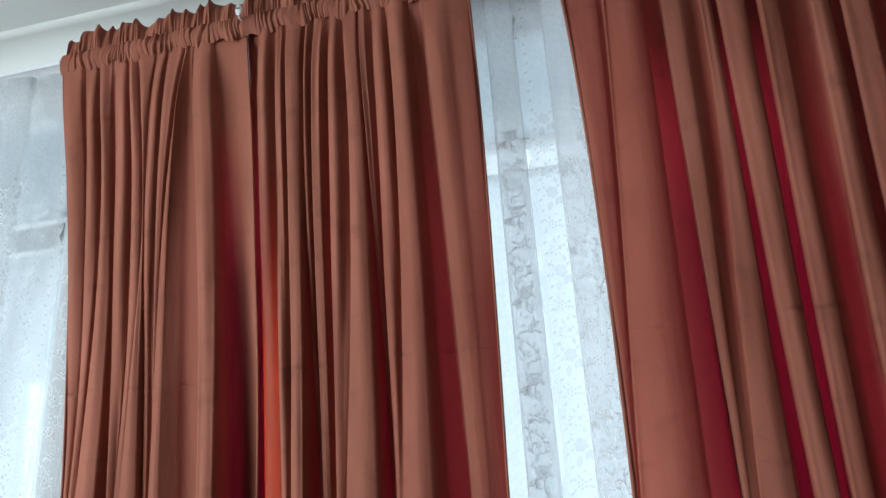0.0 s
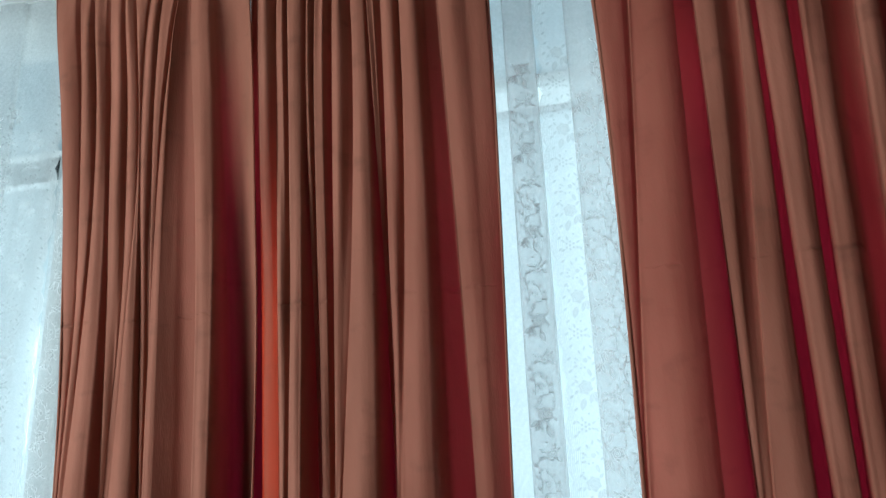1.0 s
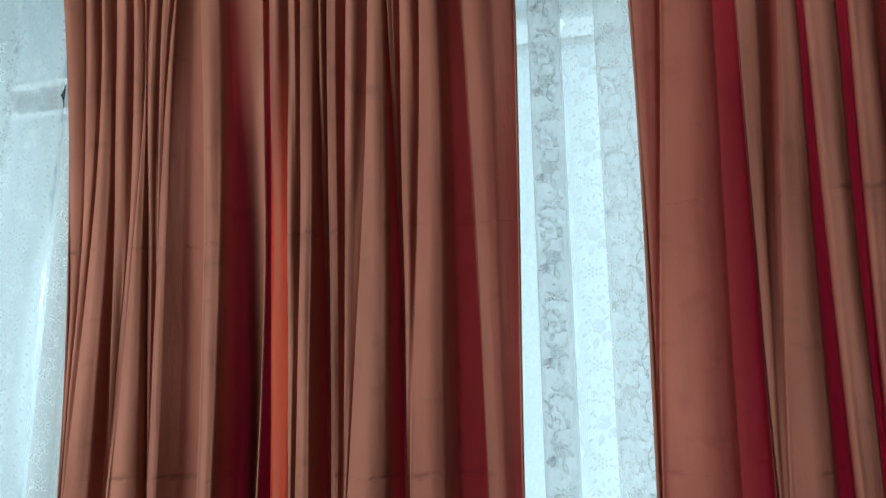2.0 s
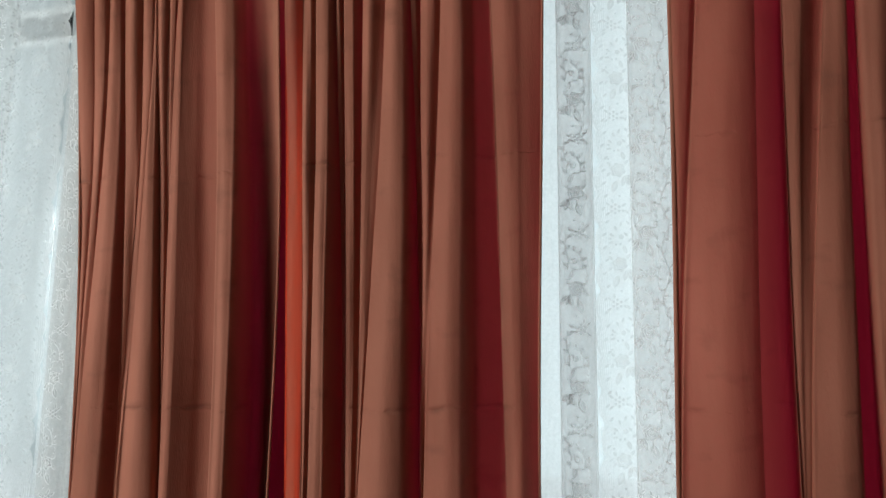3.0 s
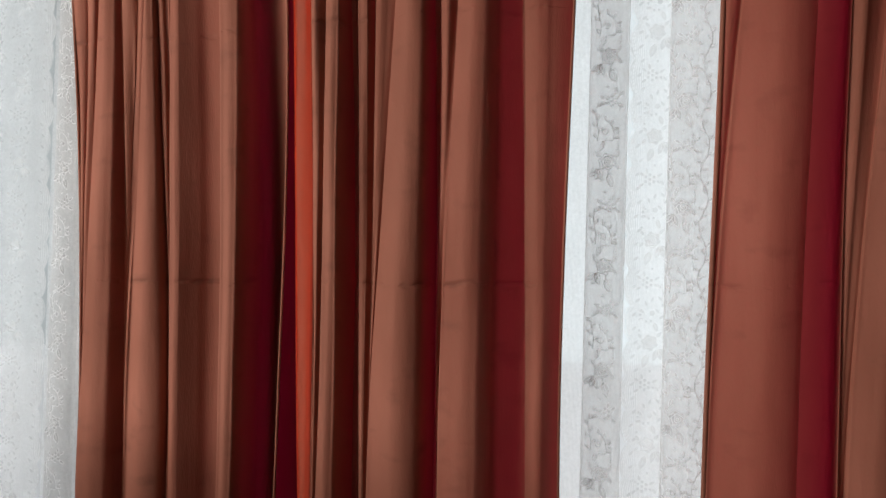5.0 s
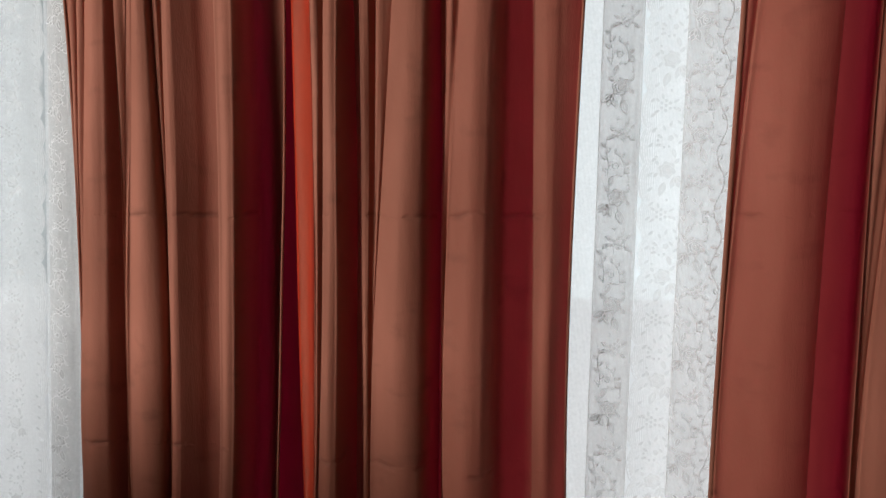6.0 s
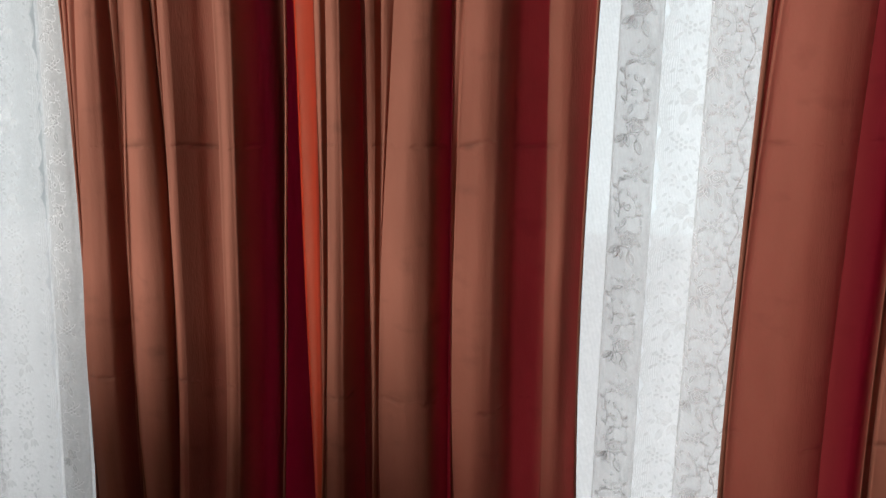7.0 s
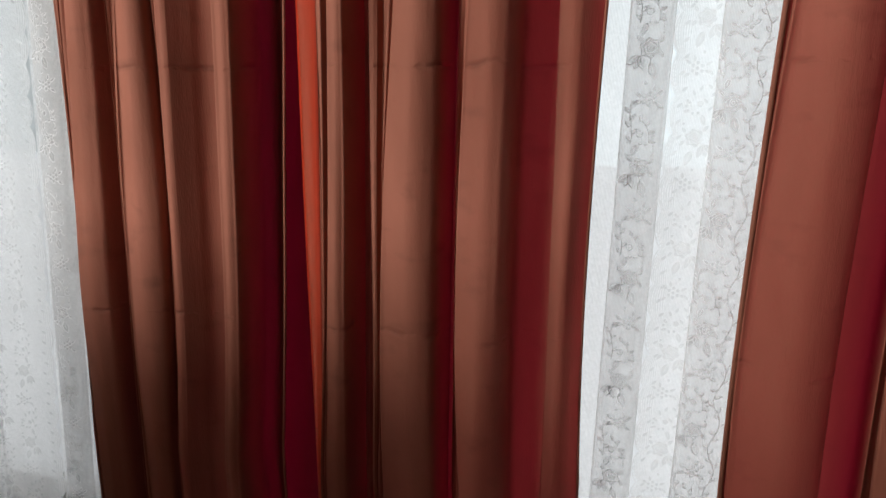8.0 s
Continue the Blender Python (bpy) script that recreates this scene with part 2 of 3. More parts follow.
# cornice: a hollow cove with two small beads
profile = [(WALL, 2.805), (WALL - 0.013, 2.806), (WALL - 0.015, 2.822)] + [(WALL - 0.105 + 0.09 * math.cos(a), 2.828 + 0.085 * math.sin(a)) for a in np.linspace(0, math.pi / 2, 9)] + [(WALL - 0.122, 2.914), (WALL - 0.124, TOP)]
pts = np.array([[(x, y, z) for x in np.linspace(X0, X1, 12)] for y, z in profile])
tagged(grid_mesh("trim", pts, CEILING_PAINT), "white coved plaster cornice under the ceiling", "cornice", kind="structure")

# ---- window: white frame, clear top lights, frosted panes, milky lower panels ----
window = empty("window_1", "wide white-framed window with frosted panes and top lights", "window", kind="structure")
FY0, FY1 = WALL + 0.03, WALL + 0.10
LIGHT_Z, BAND_Z = 2.258, 2.345
SILL_Z = 1.085
for z0, z1 in ((WZ0, WZ0 + 0.06), (LIGHT_Z - 0.004, LIGHT_Z), (BAND_Z, BAND_Z + 0.004), (WZ1 - 0.03, WZ1)):
    part("window_rail", boxed(WX0, WX1, FY0, FY1, z0, z1, 0.001), WHITE_PLASTIC, window)
for x in (WX0, WX1 - 0.06):
    part("window_stile", boxed(x, x + 0.06, FY0 + 0.003, FY1 - 0.003, WZ0 + 0.06, WZ1 - 0.012, 0.003), WHITE_PLASTIC, window)
spans = [(WX0 + 0.06, -0.78), (-0.40, 0.0), (0.09, WX1 - 0.06)]
for a, b in spans:
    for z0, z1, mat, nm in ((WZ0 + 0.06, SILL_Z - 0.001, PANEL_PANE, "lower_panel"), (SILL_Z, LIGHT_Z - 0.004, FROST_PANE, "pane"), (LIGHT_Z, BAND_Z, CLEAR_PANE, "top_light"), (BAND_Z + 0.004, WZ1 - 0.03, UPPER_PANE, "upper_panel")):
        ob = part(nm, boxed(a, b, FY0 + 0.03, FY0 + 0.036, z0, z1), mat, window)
        ob.visible_shadow = False
# unseen posts, added behind the velvet to hold window light off some folds
for a, b in ((-0.78, -0.40), (0.0, 0.09)):
    part("backlight_post", boxed(a, b, FY0 - 0.06, FY1 + 0.12, WZ0 + 0.06, WZ1 - 0.03, 0.004), WHITE_PLASTIC, window)
bm = bmesh.new()
bmesh.ops.create_grid(bm, x_segments=1, y_segments=1, size=1.0, matrix=Matrix.Translation((0, 4.0, 1.5)) @ Matrix.Rotation(radians(90), 4, "X") @ Matrix.Diagonal((9, 7, 1, 1)))
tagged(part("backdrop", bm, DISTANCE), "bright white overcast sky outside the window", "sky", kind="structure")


# ---- velvet curtains ----
HEIGHTS = (2.55, 1.9, 1.2, 0.6)
POCKET_Z, ROD_Z, HEM_Z = 2.690, 2.705, 0.06
CREST_Y = -0.034


def height_curve(values, z):
    zz = np.clip(z, 0.5, 2.66)
    return np.polyval(np.polyfit(HEIGHTS, values, 3), zz)


def spline(ctrl, per):
    """Catmull-Rom through control points [n][rows][2], per samples a span."""
    p = np.concatenate([2 * ctrl[:1] - ctrl[1:2], ctrl, 2 * ctrl[-1:] - ctrl[-2:-1]])
    out = []
    for i in range(1, len(p) - 2):
        a, b, c, d = p[i - 1], p[i], p[i + 1], p[i + 2]
        for s in np.linspace(0, 1, per, endpoint=False):
            out.append(0.5 * (2 * b + (c - a) * s + (2 * a - 5 * b + 4 * c - d) * s * s + (3 * b - a - 3 * c + d) * s ** 3))
    out.append(p[-2])
    return np.array(out)


def velvet_curtain(folds, end, seed, label, start="front", finish="back", hem=0.0028, backlit=()):
    """A gathered curtain. folds: for each, its leading edge x at the four HEIGHTS; the fractions of its width at which
    the crest ends and the valley begins; then pairs, at the top and low down: half depth, how far it is set back, and
    how much red backlight is painted into its valley.
    end: the far edge's x at the HEIGHTS. start, finish: whether the side edges hang at the back of the folds or stand
    out in front.
    backlit: the folds whose faces have window light painted into them, each with the heights between which it sets in
    and how far it goes."""
    rng = np.random.default_rng(seed)
    z = np.concatenate([np.linspace(POCKET_Z, 2.3, 50), np.linspace(2.3, HEM_Z, 90)[1:]])
    edges = [height_curve(f[0], z) for f in folds] + [height_curve(end, z)]
    k = np.clip((z - 1.25) / 1.15, 0, 1)
    k = k * k * (3 - 2 * k)
    drawn = np.clip((z - 2.45) / 0.20, 0, 1) ** 2
    pinch = 1 - 0.65 * drawn
    down = np.clip((2.45 - z) / 0.45, 0, 1)
    shape = []
    for _, crest, valley, depth, back, red in folds:
        d = (depth[0] * k + depth[1] * (1 - k)) * pinch
        sway = 0.003 * np.sin(z * rng.uniform(2, 5) + rng.uniform(0, 6))
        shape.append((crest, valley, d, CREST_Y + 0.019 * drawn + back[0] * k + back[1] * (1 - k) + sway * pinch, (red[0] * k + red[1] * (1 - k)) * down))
    ctrl, valley_glows, face_glow = [], [], []
    before = np.ones(len(z))
    none = np.zeros(len(z))

    def knot(x, y, valley_glow=none, glow=none):
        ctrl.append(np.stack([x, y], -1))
        valley_glows.append(valley_glow)
        face_glow.append(glow)

    last_red = none
    for i, (crest, valley, d, base, red) in enumerate(shape):
        e, nxt = edges[i], edges[i + 1]
        w = np.maximum(nxt - e, 0.006)
        y = lambda a: base + d * (1 + a)
        last = i == len(folds) - 1
        glow = none
        for at_fold, above, below, weight in backlit:
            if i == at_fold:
                glow = weight * np.clip((above - z) / (above - below), 0, 1)
        if i == 0 and start == "back":
            for q, a in ((0.0, 1.0), (0.3, 1.0), (0.55, 0.95), (0.8, 0.9)):
                knot(e + q * w, y(a), red)
            knot(nxt + 0.008, y(0.8), red)
            last_red = none
            continue
        lead = -0.55 if i == 0 else -0.97 + 0.72 * before ** 1.5
        # a rounded face, fullest past its middle, then the fall into the valley
        belly = np.minimum(0.24 * crest * w, 0.0004 + 1.25 * d) * (0.35 + 0.65 * pinch)
        knot(e + 0.002, y(lead), 0.6 * last_red, glow)
        for q in (0.10, 0.32, 0.56, 0.80, 1.0):
            knot(e + q * crest * w, y(-1.0 + 0.10 * q ** 3) + belly * (0.55 - math.sin(math.pi * (0.06 + 0.80 * q ** 1.35))), none, glow)
        knot(e + (0.5 * crest + 0.5 * valley) * w, y(0.02), 0.5 * red, glow)
        knot(e + valley * w, y(0.78), red, 0.6 * glow)
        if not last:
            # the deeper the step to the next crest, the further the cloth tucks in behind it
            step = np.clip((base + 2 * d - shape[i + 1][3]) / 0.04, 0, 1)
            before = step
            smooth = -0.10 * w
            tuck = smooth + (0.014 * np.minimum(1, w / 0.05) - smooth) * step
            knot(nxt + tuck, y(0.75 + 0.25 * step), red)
        elif finish == "front":
            knot(e + (0.45 + 0.5 * valley) * w, y(0.95), red)
            turned = np.clip((z - 1.3) / 0.75, 0, 1)
            knot(e + 0.86 * w, y(0.60), red * (1 - turned))
            knot(nxt, y(0.0), 0.4 * red * (1 - turned))
        else:
            knot(e + 0.5 * (1 + valley) * w, y(0.9), 0.6 * red)
            knot(nxt, y(0.80), 0.3 * red)
        last_red = red
    xy = spline(np.array(ctrl), 6)
    cols = len(xy)
    at = np.arange(cols) / 6.0
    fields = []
    for key, values in (("valley_glow", valley_glows), ("backlit", face_glow)):
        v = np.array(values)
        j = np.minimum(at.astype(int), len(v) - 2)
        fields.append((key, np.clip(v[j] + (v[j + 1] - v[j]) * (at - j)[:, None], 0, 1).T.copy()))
    # fine gathers that die out below the pocket
    fine = np.sin(at * 0.9 + 1.5 * np.sin(at * 0.23 + seed)) + 0.4 * np.sin(at * 1.7 + seed)
    fade = np.clip((z - 1.75) / 0.75, 0, 1) ** 1.3 * (1 - 0.7 * drawn)
    xy[:, :, 1] += 0.0028 * fine[:, None] * fade[None]
    slow = np.array([[noise.noise(Vector((c * 0.05 + seed * 9, zz * 3.0, 0))) for zz in z[::4]] for c in range(0, cols, 3)])
    slow = np.repeat(np.repeat(slow, 3, 0)[:cols], 4, 1)[:, :len(z)]
    for _ in range(3):
        slow[1:-1] = (slow[:-2] + slow[1:-1] + slow[2:]) / 3
        slow[:, 2:-2] = (slow[:, :-4] + slow[:, 1:-3] + slow[:, 2:-2] + slow[:, 3:-1] + slow[:, 4:]) / 5
    xy[:, :, 1] += 0.006 * slow
    pts = np.stack([xy[:, :, 0].T, xy[:, :, 1].T, np.repeat(z[:, None], cols, 1)], -1)
    thing = empty("velvet_curtain", label, "curtain", "velvet curtains on the rod")
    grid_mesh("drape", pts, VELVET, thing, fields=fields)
    # rolled side hems
    for c, nm in ((0, "side_hem"), (-1, "side_hem")):
        line = pts[:, c] + np.array((0.002 if c == 0 else -0.002, 0.0, 0.0))
        grid_mesh(nm, tube_points(line[::3], hem, 8), VELVET, thing)
    # rod pocket: cloth drawn up on the rod in small slanting puckers, flat at the outer edge
    n = int((pts[0, -1, 0] - pts[0, 0, 0]) / 0.0012)
    x = np.linspace(pts[0, 0, 0] - 0.004, pts[0, -1, 0] + 0.004, n)
    tight = np.clip((x - x[0]) / 0.05, 0, 1) * np.clip((x[-1] - x) / 0.03, 0, 1)
    tight = 0.12 + 0.88 * tight * tight * (3 - 2 * tight)

    def puckers(q):
        """Ridges across the pocket at the height q (0 below, 1 above); they lean, merge and part on the way up."""
        u = x + 0.006 * np.sin(x * 47 + 2.2 * q + seed) + 0.004 * q * np.sin(x * 31 + seed)
        p = 2 * np.pi * u / 0.0185 + 2.4 * np.sin(u * 38 + seed) + 1.3 * np.sin(u * 91 + 1.5 * q)
        ridge = 1 - 1.6 * np.abs(np.sin(0.5 * p)) ** 1.4 + 0.45 * np.sin(2.1 * p + 3 * q)
        return ridge * (0.55 + 0.45 * np.sin(u * 53 + 2 * seed + q)) * tight, p

    rows = []
    for q in np.linspace(0, 1, 14):
        ridge, p = puckers(q)
        body = math.sin(math.pi * (0.12 + 0.80 * q))
        amp = 0.0030 + 0.0035 * abs(2 * q - 1)
        sag = 0.006 * np.sin(x * 61 + seed) + 0.004 * np.sin(x * 137 + 2 * seed)
        rows.append(np.stack([x + 0.0015 * np.sin(p) * tight, -0.008 - 0.014 * body - amp * ridge, ROD_Z - 0.042 + 0.064 * q + sag * (1 - q) * tight], -1))
    grid_mesh("rod_pocket", np.array(rows), VELVET, thing)
    # frill: double cloth in soft standing folds that bunch up, lean and open upwards, closed over the top
    bunch = np.sin(x * 23 + 1.7 * seed) + 0.6 * np.sin(x * 51 + seed)
    lobe = 2 * np.pi * x / 0.046 + 1.5 * np.sin(x * 25 + seed) + 0.5 * np.sin(x * 61 + 2 * seed)
    full = 0.45 + 0.55 * np.sin(x * 17 + 2.3 * seed) ** 2
    tall = 0.092 + 0.008 * bunch
    rows = []
    for q in np.linspace(0, 1, 30):
        up = min(q / 0.52, 1.0) if q < 0.52 else max(0.0, 1 - (q - 0.56) / 0.44) if q > 0.56 else 1.0
        rear = 0.5 - 0.5 * math.cos(math.pi * min(max((q - 0.40) / 0.24, 0), 1))
        ridge, _ = puckers(1.0)
        o = up ** 0.8
        yy = -0.001 + 0.020 * rear + 0.008 * up - 0.005 * ridge * (1 - 0.8 * up) - o * (0.009 * full * np.sin(lobe) + 0.008 * np.sin(x * 52 + seed) + 0.003 * np.sin(2.3 * lobe + seed) + 0.004 * np.sin(5.1 * lobe) * (1 - up))
        zz = ROD_Z + 0.010 + tall * (up - 0.08 * (2 * rear - 1) ** 2 * o) + 0.004 * o * np.sin(lobe + 0.8)
        rows.append(np.stack([x + o * 0.004 * np.sin(lobe + 1.2), yy, zz], -1))
    grid_mesh("ruffle", np.array(rows), VELVET, thing)
    return thing


# each fold: edge x at the HEIGHTS, crest end, valley start, then (top, low): half depth, set back, painted valley glow
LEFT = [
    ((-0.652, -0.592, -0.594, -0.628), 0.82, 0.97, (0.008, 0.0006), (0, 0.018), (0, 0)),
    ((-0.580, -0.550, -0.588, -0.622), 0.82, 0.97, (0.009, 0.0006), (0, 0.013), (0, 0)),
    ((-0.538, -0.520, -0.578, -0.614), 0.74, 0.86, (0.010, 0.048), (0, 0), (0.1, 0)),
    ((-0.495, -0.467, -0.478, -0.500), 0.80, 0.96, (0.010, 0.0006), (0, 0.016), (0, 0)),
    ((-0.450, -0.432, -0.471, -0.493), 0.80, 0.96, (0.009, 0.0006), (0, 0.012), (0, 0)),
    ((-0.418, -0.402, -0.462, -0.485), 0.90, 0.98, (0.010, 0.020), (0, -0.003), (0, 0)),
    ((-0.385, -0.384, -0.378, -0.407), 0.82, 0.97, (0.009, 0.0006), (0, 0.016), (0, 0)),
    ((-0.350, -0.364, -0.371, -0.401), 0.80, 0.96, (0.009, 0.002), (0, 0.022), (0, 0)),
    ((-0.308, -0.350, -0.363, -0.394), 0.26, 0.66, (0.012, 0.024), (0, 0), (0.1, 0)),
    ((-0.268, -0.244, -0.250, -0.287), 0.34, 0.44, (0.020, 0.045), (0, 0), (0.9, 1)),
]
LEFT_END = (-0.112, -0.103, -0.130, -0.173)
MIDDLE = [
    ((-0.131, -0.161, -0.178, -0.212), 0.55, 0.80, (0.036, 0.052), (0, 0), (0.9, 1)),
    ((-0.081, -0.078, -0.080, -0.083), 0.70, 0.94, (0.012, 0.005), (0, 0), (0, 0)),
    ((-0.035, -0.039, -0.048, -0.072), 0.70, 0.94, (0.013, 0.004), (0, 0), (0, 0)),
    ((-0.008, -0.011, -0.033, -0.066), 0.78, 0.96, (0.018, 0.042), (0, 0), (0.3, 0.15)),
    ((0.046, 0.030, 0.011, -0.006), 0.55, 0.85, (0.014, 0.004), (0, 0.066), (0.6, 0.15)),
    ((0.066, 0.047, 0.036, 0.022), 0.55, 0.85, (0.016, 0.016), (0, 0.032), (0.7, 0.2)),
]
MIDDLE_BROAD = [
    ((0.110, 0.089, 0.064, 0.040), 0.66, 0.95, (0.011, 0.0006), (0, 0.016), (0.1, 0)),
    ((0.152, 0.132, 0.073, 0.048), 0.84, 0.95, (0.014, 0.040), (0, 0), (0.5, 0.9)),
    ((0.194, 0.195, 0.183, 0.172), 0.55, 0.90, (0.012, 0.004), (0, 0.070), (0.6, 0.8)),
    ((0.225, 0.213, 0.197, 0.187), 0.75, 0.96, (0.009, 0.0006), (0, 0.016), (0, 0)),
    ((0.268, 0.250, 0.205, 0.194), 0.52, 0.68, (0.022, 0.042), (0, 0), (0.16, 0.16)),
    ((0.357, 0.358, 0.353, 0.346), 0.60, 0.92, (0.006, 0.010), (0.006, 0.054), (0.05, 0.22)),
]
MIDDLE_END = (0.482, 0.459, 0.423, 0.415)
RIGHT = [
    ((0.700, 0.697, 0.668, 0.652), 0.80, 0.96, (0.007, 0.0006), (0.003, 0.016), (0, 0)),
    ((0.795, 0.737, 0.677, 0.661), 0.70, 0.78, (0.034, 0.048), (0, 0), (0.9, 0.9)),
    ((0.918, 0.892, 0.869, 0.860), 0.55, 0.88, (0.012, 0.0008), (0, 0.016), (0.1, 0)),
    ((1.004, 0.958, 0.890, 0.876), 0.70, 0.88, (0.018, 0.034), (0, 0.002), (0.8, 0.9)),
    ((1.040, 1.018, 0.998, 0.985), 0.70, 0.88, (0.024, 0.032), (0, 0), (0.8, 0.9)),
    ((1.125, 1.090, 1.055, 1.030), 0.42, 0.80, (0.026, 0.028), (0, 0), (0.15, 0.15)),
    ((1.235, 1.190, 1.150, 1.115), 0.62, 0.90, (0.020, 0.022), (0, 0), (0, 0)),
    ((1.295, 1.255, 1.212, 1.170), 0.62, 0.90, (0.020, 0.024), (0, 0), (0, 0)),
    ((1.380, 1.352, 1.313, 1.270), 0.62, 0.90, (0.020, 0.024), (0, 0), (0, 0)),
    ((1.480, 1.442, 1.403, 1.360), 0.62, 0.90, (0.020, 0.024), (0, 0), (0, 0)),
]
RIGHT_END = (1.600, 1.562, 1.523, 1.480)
velvet_curtain(LEFT, LEFT_END, 1, "rust velvet curtain gathered in deep folds on a rod", finish="front")
velvet_curtain(MIDDLE + MIDDLE_BROAD, MIDDLE_END, 2, "rust velvet curtain with a broad smooth edge beside the lace", start="back", backlit=((1, 2.35, 1.75, 1.0), (9, 2.5, 1.9, 0.05), (10, 2.5, 1.9, 0.05), (11, 2.5, 1.9, 0.06)))
velvet_curtain(RIGHT, RIGHT_END, 3, "rust velvet curtain with a rolled dark hem beside the lace", hem=0.0045, backlit=((0, 2.9, 2.4, 0.14), (1, 2.9, 2.4, 0.14)))

# ---- rod, bracket and lace rail ----
rod = empty("curtain_rod", "slim steel curtain rod inside the ruffled pockets", "curtain rod")
grid_mesh("pole", tube_points([(x, -0.006, ROD_Z) for x in np.linspace(-0.675, 1.66, 10)], 0.008, 14), STEEL, rod)
for x in (-0.672, 1.655):
    bm = bmesh.new()
    bmesh.ops.create_uvsphere(bm, u_segments=16, v_segments=10, radius=0.013, matrix=Matrix.Translation((x, -0.006, ROD_Z)))
    part("end_cap", bm, STEEL, rod, smooth=True)
for x in (-0.108, 1.60):
    part("wall_arm", boxed(x - 0.006, x + 0.006, 0.004, WALL, ROD_Z - 0.006, ROD_Z + 0.006, 0.002), WHITE_PLASTIC, rod)

clip = empty("curtain_clip", "small white oval plastic clip with dark writing", "clip")
bm = bmesh.new()
bmesh.ops.create_uvsphere(bm, u_segments=20, v_segments=14, radius=1.0, matrix=Matrix.Translation((-0.126, -0.036, 2.730)) @ Matrix.Diagonal((0.0095, 0.004, 0.0165, 1)))
part("tag", bm, WHITE_PLASTIC, clip, smooth=True)
for dz, w in ((0.004, 0.0045), (0.0, 0.006)):
    part("mark", boxed(-0.126 - w, -0.126 + w, -0.0412, -0.0395, 2.731 + dz, 2.7326 + dz), DARK_INK, clip)
part("stem", boxed(-0.128, -0.124, -0.036, -0.008, 2.706, 2.712, 0.001), WHITE_PLASTIC, clip)

rail = empty("lace_rail", "white double curtain rail below the cornice", "curtain rail")
part("track", boxed(X0, X1, 0.098, 0.142, 2.786, 2.796, 0.002), WHITE_PLASTIC, rail)
part("lip", boxed(X0, X1, 0.094, 0.0985, 2.784, 2.798, 0.002), WHITE_PLASTIC, rail)
part("fixing_strip", boxed(X0, X1, 0.118, WALL, 2.797, 2.805, 0.001), WHITE_PLASTIC, rail)


# ---- lace curtains ----
def slant(x, z):
    """Lace hangs a little narrower towards the floor on its way from the gap."""
    return (0.03 + np.clip(0.5 - x, 0, 1.4) * 0.03) * (z - 1.5)


def lace_path(x0, x1, bands, y_base):
    """Cross-section of pleated lace: flat Z-pleats (x from, x to) lie in front of one layer of cloth. Points and arc
    length.
    """
    pts, marks = [(x0, y_base)], []
    for a, b in bands:
        pts += [(a - 0.012, y_base + 0.004), (a, y_base + 0.006), (b - 0.004, y_base + 0.006), (b - 0.001, y_base + 0.002), (b - 0.004, y_base - 0.004),
                (a + 0.005, y_base - 0.006), (a + 0.001, y_base - 0.010), (a + 0.005, y_base - 0.015)]
        marks.append(len(pts) - 1)
        pts += [((a + b) / 2, y_base - 0.019), (b - 0.003, y_base - 0.016), (b + 0.002, y_base - 0.010), (b + 0.003, y_base - 0.002)]
    pts.append((x1, y_base))
    p = np.array(pts)
    s = np.concatenate([[0], np.cumsum(np.hypot(*np.diff(p, axis=0).T))])
    return p, s, [s[m] for m in marks]


